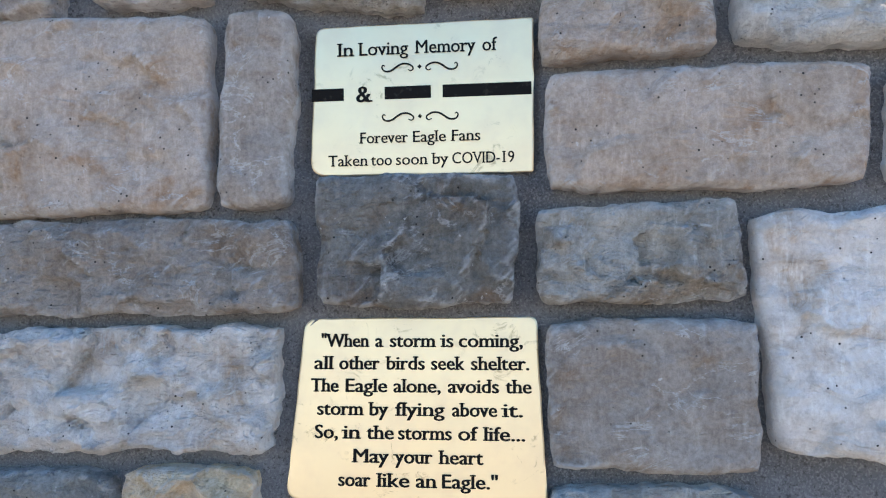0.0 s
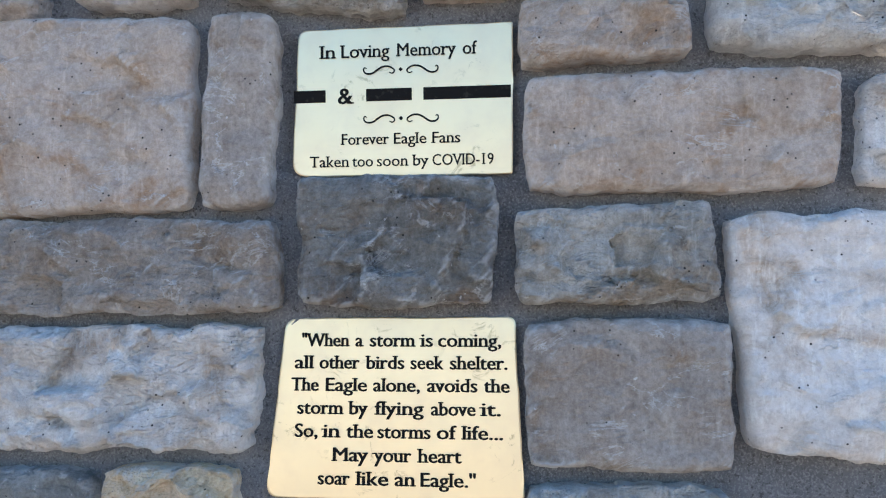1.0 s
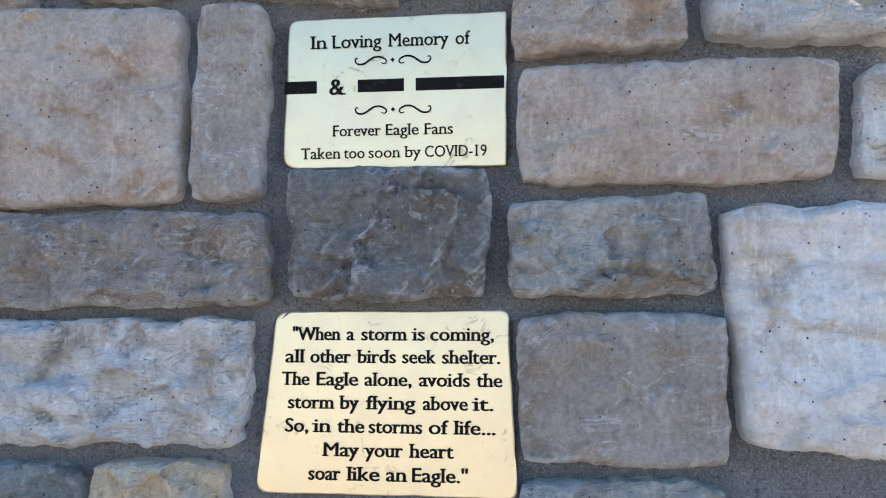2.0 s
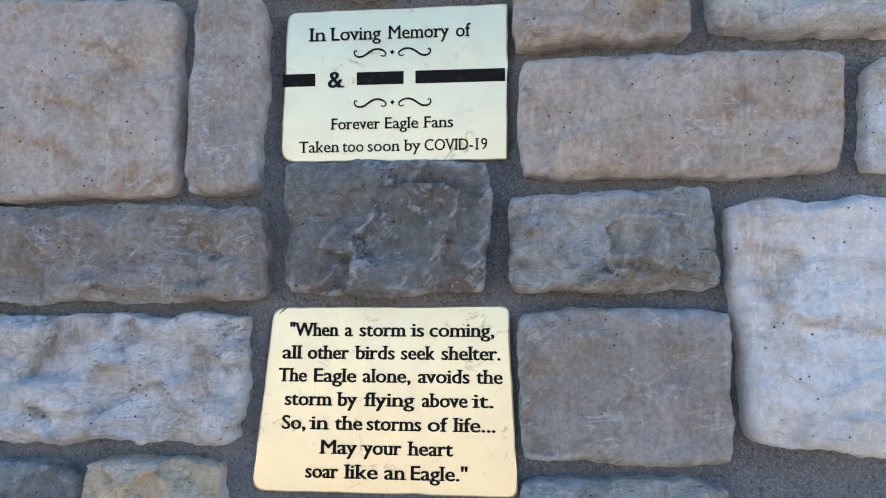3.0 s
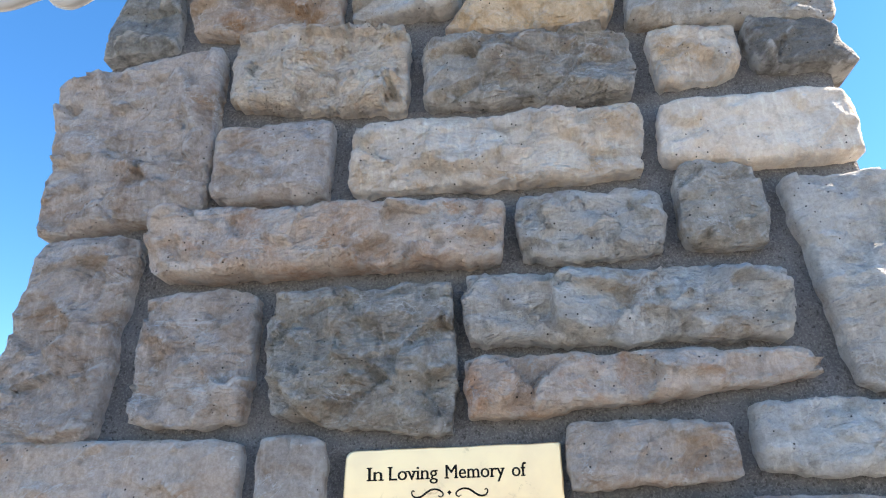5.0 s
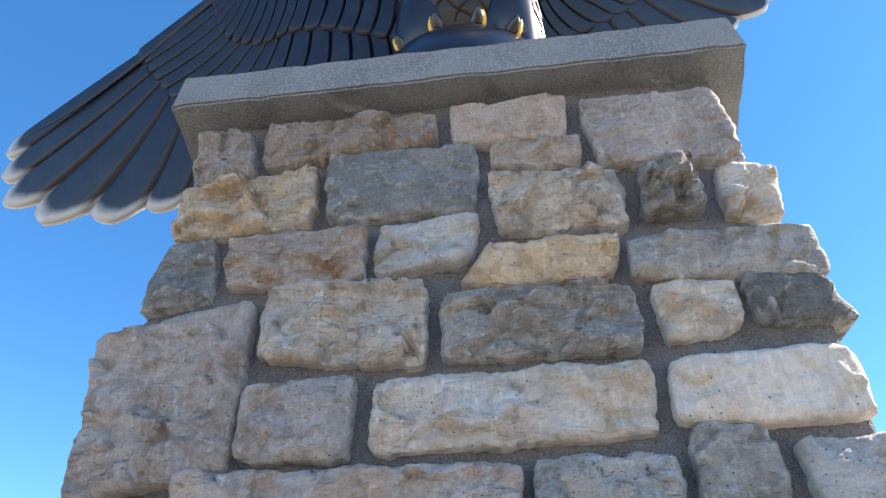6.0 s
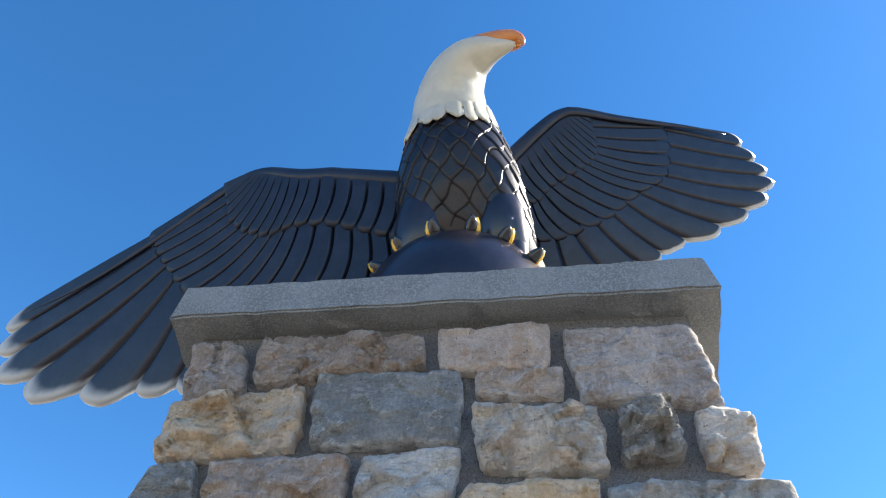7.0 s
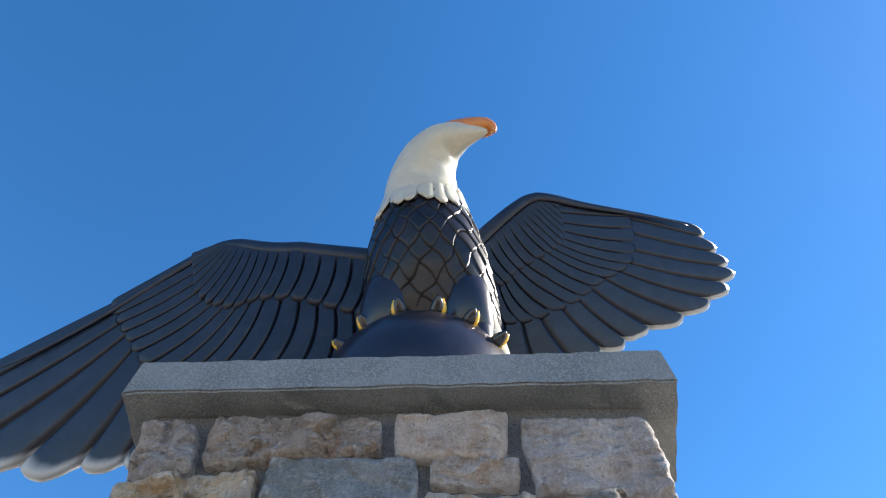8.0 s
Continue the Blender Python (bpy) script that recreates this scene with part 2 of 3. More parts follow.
def stone(mat, tl, tr, br, bl, proud=0.016, rough=0.5, back=0.07):
    """One facing stone between four corners (x, z): ragged outline, rounded arris, cleft face."""
    global stone_count
    stone_count += 1
    seed = Vector((stone_count * 7.31, stone_count * 3.17, stone_count * 1.73))
    wide = ((tr[0] - tl[0]) + (br[0] - bl[0])) / 2
    high = ((tl[1] - bl[1]) + (tr[1] - br[1])) / 2
    step = 0.0042
    grow = 0.0012
    tl, tr, br, bl = (tl[0] - grow, tl[1] + grow), (tr[0] + grow, tr[1] + grow), (br[0] + grow, br[1] - grow), (bl[0] - grow, bl[1] - grow)
    nu, nv = max(8, int(wide / step)), max(8, int(high / step))
    bm = bmesh.new()
    grain = bm.verts.layers.float.new("rugged")
    rows, arris = [], 0.003 + 0.002 * rough
    for j in range(nv + 1):
        row = []
        v = j / nv
        for i in range(nu + 1):
            u = i / nu
            x = (bl[0] * (1 - u) + br[0] * u) * (1 - v) + (tl[0] * (1 - u) + tr[0] * u) * v
            z = (bl[1] * (1 - u) + br[1] * u) * (1 - v) + (tl[1] * (1 - u) + tr[1] * u) * v
            eu, ev = min(u, 1 - u) * wide, min(v, 1 - v) * high
            e = min(eu, ev)
            # rounded corners and ragged outline
            near = math.exp(-e / 0.014)
            corner = math.exp(-(eu + ev) / 0.018) * 0.005
            p = Vector((x, 0, z))
            wob = noise.noise_vector(p * 22 + seed) * (0.003 + 0.005 * rough) + noise.noise_vector(p * 85 + seed) * (0.0014 + 0.0034 * rough)
            x += wob.x * near + (corner if u < 0.5 else -corner)
            z += wob.z * near + (corner if v < 0.5 else -corner)
            # cleft face: flat facets, broken ledges, grit
            q = p + seed
            swell = noise.fractal(q * 6, 1.0, 2.0, 2)
            face = 0.005 * swell + 0.0012 * noise.fractal(q * 60, 0.8, 2.0, 3)
            warp = q + noise.noise_vector(q * 30) * 0.010
            for scale, slope, gain in ((13, 1.0, 1.25), (34, 0.85, 1.35)):
                cell = noise.voronoi(Vector((warp.x * scale, 0.0, warp.z * scale * 1.5)))[1][0]
                tilt = noise.noise_vector(cell * 3.7) * slope
                off = warp - Vector((cell.x / scale, 0, cell.z / scale / 1.5))
                face += rough * gain * (off.x * tilt.x + off.z * tilt.z + 0.05 / scale * tilt.y)
            ledge = noise.ridged_multi_fractal(Vector((q.x * 5, q.y, q.z * 11)), 1.0, 2.1, 3, 1.0, 2.0) - 1.0
            face += rough * 0.011 * ledge
            face = max(-0.017, min(0.018, face))
            # arris broken wider here and there
            spall = 1 + 3.5 * max(0.0, noise.noise(Vector((q.x * 24, q.y + 5.0, q.z * 24)))) * (0.4 + rough)
            edge = 1 - math.exp(-(e / (arris * spall)) ** 1.3)
            y = 0.010 - (proud + 0.010) * (0.70 + 0.30 * edge) + face * (0.5 + 0.5 * edge)
            vert = bm.verts.new((x, y, z))
            vert[grain] = rough
            row.append(vert)
        rows.append(row)
    for j in range(nv):
        for i in range(nu):
            bm.faces.new((rows[j][i], rows[j][i + 1], rows[j + 1][i + 1], rows[j + 1][i]))
    ring = rows[0] + [r[-1] for r in rows[1:]] + rows[-1][-2::-1] + [r[0] for r in rows[-2:0:-1]]
    behind = [bm.verts.new((w.co.x, back, w.co.z)) for w in ring]
    for a in range(len(ring)):
        b = (a + 1) % len(ring)
        bm.faces.new((ring[a], behind[a], behind[b], ring[b]))
    bm.faces.new(behind)
    bm.transform(PILLAR_INV)
    return part("stone", bm, mat, pillar)


# facing stones, course by course from the plaques up: corners top-left, top-right, bottom-right, bottom-left
stone(TAN, (-0.505, 1.742), (-0.217, 1.734), (-0.218, 1.531), (-0.505, 1.528), rough=0.2, back=0.2)
stone(UMBER, (-0.198, 1.739), (-0.125, 1.734), (-0.132, 1.532), (-0.204, 1.531), rough=0.15)
stone(DARK, (-0.1, 1.564), (0.1, 1.56), (0.1, 1.432), (-0.097, 1.43), proud=0.019, rough=0.42)
stone(TAN, (0.13, 1.658), (0.437, 1.66), (0.424, 1.543), (0.132, 1.544), rough=0.2)
stone(UMBER, (-0.505, 1.52), (-0.128, 1.519), (-0.116, 1.427), (-0.505, 1.424), proud=0.017, rough=0.5, back=0.2)
stone(PALE, (-0.505, 1.405), (-0.139, 1.413), (-0.147, 1.287), (-0.505, 1.283), proud=0.016, rough=0.6, back=0.2)
stone(GREY, (0.121, 1.526), (0.309, 1.532), (0.314, 1.436), (0.118, 1.432), proud=0.017, rough=0.5)
stone(UMBER, (0.128, 1.417), (0.321, 1.418), (0.322, 1.275), (0.13, 1.277), rough=0.2)
stone(PALE, (0.319, 1.518), (0.517, 1.519), (0.517, 1.282), (0.34, 1.295), rough=0.25, back=0.2)
stone(PALE, (0.452, 1.648), (0.517, 1.652), (0.517, 1.543), (0.45, 1.544), back=0.2)
stone(SLATE, (-0.505, 1.259), (-0.317, 1.262), (-0.316, 1.193), (-0.505, 1.186), back=0.2)
stone(GOLD, (-0.305, 1.266), (-0.164, 1.267), (-0.161, 1.198), (-0.303, 1.193))
stone(GREY, (0.129, 1.255), (0.319, 1.26), (0.317, 1.213), (0.129, 1.207))
stone(TAN, (0.125, 1.739), (0.293, 1.736), (0.297, 1.68), (0.128, 1.671), rough=0.4)
stone(MIST, (0.311, 1.754), (0.517, 1.75), (0.517, 1.676), (0.314, 1.682), rough=0.5, back=0.2)
stone(TAUPE, (-0.497, 1.987), (-0.368, 1.982), (-0.391, 1.736), (-0.524, 1.738), back=0.2)
stone(TAUPE, (-0.347, 1.906), (-0.212, 1.902), (-0.216, 1.749), (-0.351, 1.753))
stone(GREY, (-0.191, 1.896), (0.016, 1.897), (0.012, 1.732), (-0.189, 1.755), proud=0.023, rough=0.8)
stone(ROSE, (0.026, 1.812), (0.385, 1.806), (0.392, 1.774), (0.025, 1.744), proud=0.022, rough=0.55)
stone(MIST, (0.028, 1.907), (0.381, 1.898), (0.376, 1.819), (0.027, 1.828), proud=0.019, rough=0.7)
stone(MIST, (0.399, 2.008), (0.517, 2.008), (0.517, 1.752), (0.427, 1.764), back=0.2)
stone(ROSE, (-0.356, 2.013), (0.079, 1.997), (0.075, 1.922), (-0.349, 1.924), proud=0.03, rough=0.6)
stone(MIST, (0.093, 2.006), (0.264, 2.0), (0.257, 1.925), (0.093, 1.92), rough=0.8)
stone(GREY, (0.282, 2.033), (0.374, 2.029), (0.374, 1.922), (0.277, 1.926))
stone(TAUPE, (-0.520, 2.227), (-0.29, 2.265), (-0.296, 2.016), (-0.508, 1.986), rough=0.5, back=0.2)
stone(TAUPE, (-0.283, 2.13), (-0.131, 2.133), (-0.137, 2.02), (-0.287, 2.027))
stone(CREAM, (-0.104, 2.122), (0.252, 2.123), (0.248, 2.024), (-0.11, 2.025))
stone(CREAM, (0.277, 2.121), (0.499, 2.125), (0.502, 2.025), (0.269, 2.037), rough=0.2, back=0.2)
stone(CREAM, (-0.272, 2.291), (-0.033, 2.278), (-0.036, 2.137), (-0.276, 2.168), proud=0.019, rough=0.9)
stone(GREY, (-0.009, 2.248), (0.256, 2.243), (0.252, 2.14), (-0.015, 2.144), rough=0.7)
stone(CREAM, (0.277, 2.241), (0.386, 2.233), (0.385, 2.16), (0.281, 2.142))
stone(DARK, (0.401, 2.241), (0.504, 2.231), (0.524, 2.156), (0.404, 2.164), back=0.2)
stone(SLATE, (-0.448, 2.382), (-0.371, 2.39), (-0.36, 2.276), (-0.471, 2.262), back=0.2)
stone(TAN, (-0.349, 2.387), (-0.123, 2.387), (-0.126, 2.291), (-0.341, 2.289))
stone(MIST, (-0.105, 2.385), (0.05, 2.39), (0.032, 2.298), (-0.117, 2.3))
stone(GOLD, (0.058, 2.326), (0.251, 2.324), (0.235, 2.252), (0.014, 2.26))
stone(GREY, (0.258, 2.318), (0.518, 2.311), (0.517, 2.228), (0.256, 2.25), rough=0.4, back=0.2)
stone(GOLD, (-0.451, 2.509), (-0.214, 2.521), (-0.214, 2.399), (-0.447, 2.391), rough=0.8, back=0.2)
stone(SLATE, (-0.2, 2.545), (0.055, 2.536), (0.046, 2.4), (-0.194, 2.405), rough=0.3)
stone(CREAM, (0.066, 2.466), (0.274, 2.457), (0.267, 2.338), (0.081, 2.345), proud=0.020, rough=0.9)
stone(GREY, (0.294, 2.448), (0.383, 2.449), (0.381, 2.35), (0.297, 2.345), proud=0.03, rough=1.2)
stone(CREAM, (0.412, 2.437), (0.5, 2.432), (0.49, 2.331), (0.409, 2.336), back=0.2)
stone(TAUPE, (-0.442, 2.624), (-0.343, 2.623), (-0.33, 2.525), (-0.441, 2.51), rough=0.9, back=0.2)
stone(TAN, (-0.315, 2.64), (-0.016, 2.628), (-0.008, 2.55), (-0.313, 2.533), rough=0.9)
stone(TAN, (0.009, 2.631), (0.213, 2.633), (0.203, 2.531), (0.011, 2.541), rough=0.25)
stone(TAN, (0.077, 2.546), (0.223, 2.534), (0.22, 2.477), (0.071, 2.486))
stone(TAUPE, (0.23, 2.616), (0.457, 2.609), (0.468, 2.441), (0.245, 2.467), rough=0.4, back=0.2)


# courses below the plaques, down to the ground
random.seed(4)
z = 1.19
while z > 0.05:
    h = min(random.uniform(0.09, 0.17), z)
    x = -0.50
    while x < 0.45:
        w = min(random.uniform(0.16, 0.36), 0.51 - x)
        if 0.51 - x - w < 0.1:
            w = 0.51 - x
        stone(random.choice((TAN, TAUPE, GREY, PALE, GREY, SLATE)), (x, z), (x + w, z), (x + w, z - h + 0.018), (x, z - h + 0.018), back=0.2 if x < -0.45 or x + w > 0.48 else 0.07)
        x += w + 0.018
    z -= h


def mortar_bed():
    bm = bmesh.new()
    nx, nz = 120, 210
    grid = []
    for j in range(nz + 1):
        row = []
        for i in range(nx + 1):
            h = 1.0 + (TOP - 1.0) * j / nz
            wide = max(0.0, min(1.0, (2.3 - h) / 0.08))
            a, b = X0 - 0.006 - 0.048 * wide, X1 + 0.006 + 0.034 * wide
            p = Vector((a + (b - a) * i / nx, 0, h))
            y = 0.0135 + 0.005 * noise.fractal(p * 16, 1, 2, 3) + 0.0016 * noise.fractal(p * 70, 1, 2, 2)
            if abs(p.x) < 0.125 and (1.25 < p.z < 1.41 or 1.575 < p.z < 1.715):
                y += 0.009
            row.append(bm.verts.new((p.x, y, p.z)))
        grid.append(row)
    for j in range(nz):
        for i in range(nx):
            bm.faces.new((grid[j][i], grid[j][i + 1], grid[j + 1][i + 1], grid[j + 1][i]))
    ring = grid[0] + [r[-1] for r in grid[1:]] + grid[-1][-2::-1] + [r[0] for r in grid[-2:0:-1]]
    back = [bm.verts.new((v.co.x, 0.06, v.co.z)) for v in ring]
    for a in range(len(ring)):
        b = (a + 1) % len(ring)
        bm.faces.new((ring[a], back[a], back[b], ring[b]))
    bm.transform(PILLAR_INV)
    part("mortar_bed", bm, MORTAR, pillar)


def cap_stone():
    """Cast concrete slab with worn, chipped edges."""
    bm = bmesh.new()
    x0, x1, y0, y1, z0, z1 = -0.487, 0.515, -0.055, 1.035, 2.656, 2.736
    box(bm, x0, x1, y0, y1, z0, z1)
    bmesh.ops.bevel(bm, geom=bm.edges[:], offset=0.004, segments=2, affect="EDGES")
    long_edges = [e for e in bm.edges if e.calc_length() > 0.2]
    bmesh.ops.subdivide_edges(bm, edges=long_edges, cuts=90, use_grid_fill=True)
    for v in bm.verts:
        d = noise.noise_vector(v.co * 22) * 0.0022 + noise.noise_vector(v.co * 70) * 0.0012
        v.co += d
        low = math.exp(-max(0.0, v.co.z - z0) / 0.03)
        chip = max(0.0, noise.noise(Vector((v.co.x * 17, v.co.y * 17, 4.0))) - 0.22)
        v.co.z += low * chip * 0.014
        v.co.y += low * chip * 0.02 if v.co.y < 0 else 0.0
        # sides splay back from the front, drawn in a little at the top
        v.co.x += (0.15 * min(0.30, v.co.y - y0) - 0.012 * (v.co.z - z0) / (z1 - z0)) * (1 if v.co.x > 0 else -1) * min(1.0, abs(v.co.x) / 0.45) ** 6
        v.co.z -= 0.010 * v.co.x
    bm.transform(PILLAR_INV)
    part("cap", bm, CAP, pillar, "grey cast concrete cap slab with chipped edges", False)


bm = bmesh.new()
box(bm, X0 - 0.05, X1 + 0.036, 0.03, DEPTH, 0.0, 2.22)
box(bm, X0, X1, 0.03, DEPTH, 2.22, TOP)
bm.transform(PILLAR_INV)
part("core", bm, MORTAR, pillar, smooth=False)
mortar_bed()
cap_stone()


# ---- plaques ----
def plate(corners, radii, y, parent):
    """Thin brass plate between four corners (x, z) from top-right round by top-left, with rounded, mortar-bitten edges."""
    bm = bmesh.new()
    pts = [Vector(c) for c in corners]
    rim = []
    for k, p in enumerate(pts):
        before, after = pts[k - 1], pts[(k + 1) % 4]
        r = radii[k]
        a, b = p + (before - p).normalized() * r, p + (after - p).normalized() * r
        for q in range(8):
            t = q / 7
            rim.append(a * (1 - t) ** 2 + p * 2 * t * (1 - t) + b * t * t)
        end = after + (p - after).normalized() * radii[(k + 1) % 4]
        rim += [b.lerp(end, q / 40) for q in range(1, 40)]
    mid = sum(pts, Vector((0, 0))) / 4
    ragged = []
    for p in rim:
        bite = 0.0007 * noise.noise(Vector((p.x * 60, 3, p.y * 60))) + 0.0014 * max(0.0, noise.noise(Vector((p.x * 28, 9, p.y * 28))))
        ragged.append(p - (p - mid).normalized() * bite)
    front = [bm.verts.new((p.x, y, p.y)) for p in ragged]
    inner = [bm.verts.new((*(p * 0.988 + mid * 0.012), 0)) for p in ragged]
    for v in inner:
        v.co = (v.co.x, y - 0.0006, v.co.y)
    back = [bm.verts.new((p.x, y + 0.004, p.y)) for p in ragged]
    n = len(rim)
    for a in range(n):
        b = (a + 1) % n
        bm.faces.new((front[a], front[b], inner[b], inner[a]))
        bm.faces.new((front[b], front[a], back[a], back[b]))
    bm.faces.new(inner)
    bm.faces.new(back[::-1])
    return part("brass_plate", bm, BRASS, parent, smooth=False)


def glyph_mesh(text):
    """Flat mesh of a line in the built-in font at size 1: its vertices (n x 3) and the mesh."""
    cu = bpy.data.curves.new("lettering", "FONT")
    cu.body, cu.size, cu.resolution_u = text, 1.0, 3
    tmp = new("lettering", cu)
    bpy.context.view_layer.update()
    me = bpy.data.meshes.new_from_object(tmp.evaluated_get(bpy.context.evaluated_depsgraph_get()))
    bpy.data.objects.remove(tmp)
    co = np.empty(len(me.vertices) * 3)
    me.vertices.foreach_get("co", co)
    return co.reshape(-1, 3), me


def crossings(co, me, height):
    """Runs of ink along a level line through a flat glyph mesh."""
    spans = []
    for poly in me.polygons:
        pts = [co[i] for i in poly.vertices]
        xs = []
        for a, b in zip(pts, pts[1:] + pts[:1]):
            if (a[1] - height) * (b[1] - height) < 0:
                f = (height - a[1]) / (b[1] - a[1])
                xs.append(a[0] + f * (b[0] - a[0]))
        if len(xs) > 1:
            spans.append([min(xs), max(xs)])
    spans.sort()
    runs = []
    for a, b in spans:
        if runs and a <= runs[-1][1] + 1e-4:
            runs[-1][1] = max(runs[-1][1], b)
        else:
            runs.append([a, b])
    return runs


def serifs(co, me):
    """Small slabs for the feet and heads of the stems, as (x0, x1, z0, z1) at size 1."""
    out = []
    small, tall, riser = (glyph_mesh(ch)[0][:, 1].max() for ch in "xHl")
    for level, up in ((0.0, 1), (small, -1), (tall, -1), (riser, -1)):
        near, far = crossings(co, me, level + up * 0.012), crossings(co, me, level + up * 0.07)
        over = crossings(co, me, level - up * 0.03)
        for a, b in near:
            stem = crossings(co, me, level + up * 0.20)
            if b - a > 0.17 or any(c < b and d > a for c, d in over) or not any(c < b and d > a for c, d in stem):
                continue
            if any(abs((d - c) - (b - a)) < 0.03 and abs((c + d) - (a + b)) < 0.10 for c, d in far):
                left, right = (0.065, 0.065) if up > 0 or level == tall else (0.10, 0.01)
                z0, z1 = sorted((level, level + up * 0.065))
                out.append((a - left, b + right, z0, z1))
    return out


def lettering(words, spans, base, cap_height, y, parent, weight=0.008, climb=0.0):
    """One engraved line: each word set to its own width; climb: rise of the baseline per metre."""
    bm = bmesh.new()
    for text, (x0, x1) in zip(words.split(), spans):
        co, me = glyph_mesh(text)
        lo, hi = co[:, 0].min(), co[:, 0].max()
        grow = weight * cap_height
        left, k = x0 + grow, (x1 - x0 - 2 * grow) / (hi - lo)
        # the heavier cut of the letters: strokes struck several times side by side
        for n, (dx, dz) in enumerate(((0, 0), (1, 0), (-1, 0), (0.5, 0), (-0.5, 0), (0, 0.3), (0, -0.3))):
            x = left + (co[:, 0] - lo) * k + dx * grow
            out = np.stack([x, np.full(len(co), y - 0.00004 * n), base + climb * x + co[:, 1] / 0.69 * cap_height + dz * grow], 1)
            me.vertices.foreach_set("co", out.ravel())
            bm.from_mesh(me)
        for a, b, z0, z1 in serifs(co, me):
            foot = [(left + (px - lo) * k + side * grow, pz / 0.69 * cap_height) for px, pz, side in ((a, z0, -1), (b, z0, 1), (b, z1, 1), (a, z1, -1))]
            bm.faces.new([bm.verts.new((px, y - 0.0004, base + climb * px + pz)) for px, pz in foot])
        bpy.data.meshes.remove(me)
    return part("lettering", bm, INK, parent, smooth=False)


def bar(x0, x1, z0, z1, y, parent):
    bm = bmesh.new()
    box(bm, x0, x1, y, y + 0.0008, z0, z1)
    bmesh.ops.bevel(bm, geom=bm.edges[:], offset=0.0003, segments=1, affect="EDGES")
    return part("bar", bm, INK, parent, smooth=False)


def smooth_line(points, n):
    """Catmull-Rom through points, n steps in all."""
    p = [Vector(q) for q in points]
    p = [p[0] * 2 - p[1]] + p + [p[-1] * 2 - p[-2]]
    out = []
    for k in range(n + 1):
        f = k / n * (len(p) - 3)
        i = min(int(f), len(p) - 4)
        t = f - i
        a, b, c, d = p[i : i + 4]
        out.append(0.5 * ((2 * b) + (c - a) * t + (2 * a - 5 * b + 4 * c - d) * t * t + (3 * b - a - 3 * c + d) * t ** 3))
    return out


def scroll(cx, cz, half, y, parent):
    """Two mirrored flourishes with a small diamond between them."""
    bm = bmesh.new()
    long = ((0.92, 0.04), (0.965, 0.07), (1.0, 0.02), (0.97, -0.06), (0.88, -0.10), (0.75, -0.08), (0.60, 0.02), (0.48, 0.08), (0.33, 0.085), (0.20, 0.02), (0.17, -0.05), (0.23, -0.10), (0.31, -0.07))
    for side in (-1, 1):
        for shape, n in ((long, 72),):
            pts = [(cx + side * q.x * half, cz + q.y * half) for q in smooth_line([Vector((*p, 0)) for p in shape], n)]
            prev = None
            for k, (x, z) in enumerate(pts):
                a, b = pts[max(0, k - 1)], pts[min(n, k + 1)]
                d = Vector((b[0] - a[0], b[1] - a[1])).normalized()
                w = half * (0.012 + 0.014 * math.sin(math.pi * k / n))
                pair = [bm.verts.new((x - d.y * w, y, z + d.x * w)), bm.verts.new((x + d.y * w, y, z - d.x * w))]
                if prev:
                    bm.faces.new((prev[0], pair[0], pair[1], prev[1]))
                prev = pair
    r = half * 0.06
    bm.faces.new([bm.verts.new((cx + dx * r, y, cz + dz * r)) for dx, dz in ((0, 1), (1, 0), (0, -1), (-1, 0))])
    return part("flourish", bm, INK, parent, smooth=False)


FACE = 0.0065
memorial = new("memorial_plaque")
tagged(memorial, "weathered brass memorial plaque with black engraved lettering, set among stones", "plaque", "brass plaques")
plate(((0.120, 1.7215), (-0.105, 1.7205), (-0.1125, 1.566), (0.1185, 1.565)), (0.003, 0.010, 0.018, 0.003), FACE, memorial)
INK_Y = FACE - 0.0012
lettering("In Loving Memory of", ((-0.081, -0.066), (-0.059, -0.008), (0.0, 0.061), (0.068, 0.083)), 1.6895, 0.0135, INK_Y, memorial, 0.02)
scroll(0.0035, 1.676, 0.039, INK_Y, memorial)
for a, b in ((-0.110, -0.076), (-0.033, 0.015), (0.027, 0.117)):
    bar(a, b, 1.6435, 1.6565, INK_Y, memorial)
lettering("&", ((-0.063, -0.047),), 1.6415, 0.0165, INK_Y, memorial, 0.04)
scroll(0.0035, 1.625, 0.039, INK_Y, memorial)
lettering("Forever Eagle Fans", ((-0.059, -0.009), (-0.004, 0.030), (0.036, 0.065)), 1.5985, 0.0115, INK_Y, memorial, 0.02)
lettering("Taken too soon by COVID-19", ((-0.093, -0.052), (-0.048, -0.026), (-0.022, 0.010), (0.016, 0.032), (0.036, 0.099)), 1.5755, 0.0115, INK_Y, memorial, 0.015)

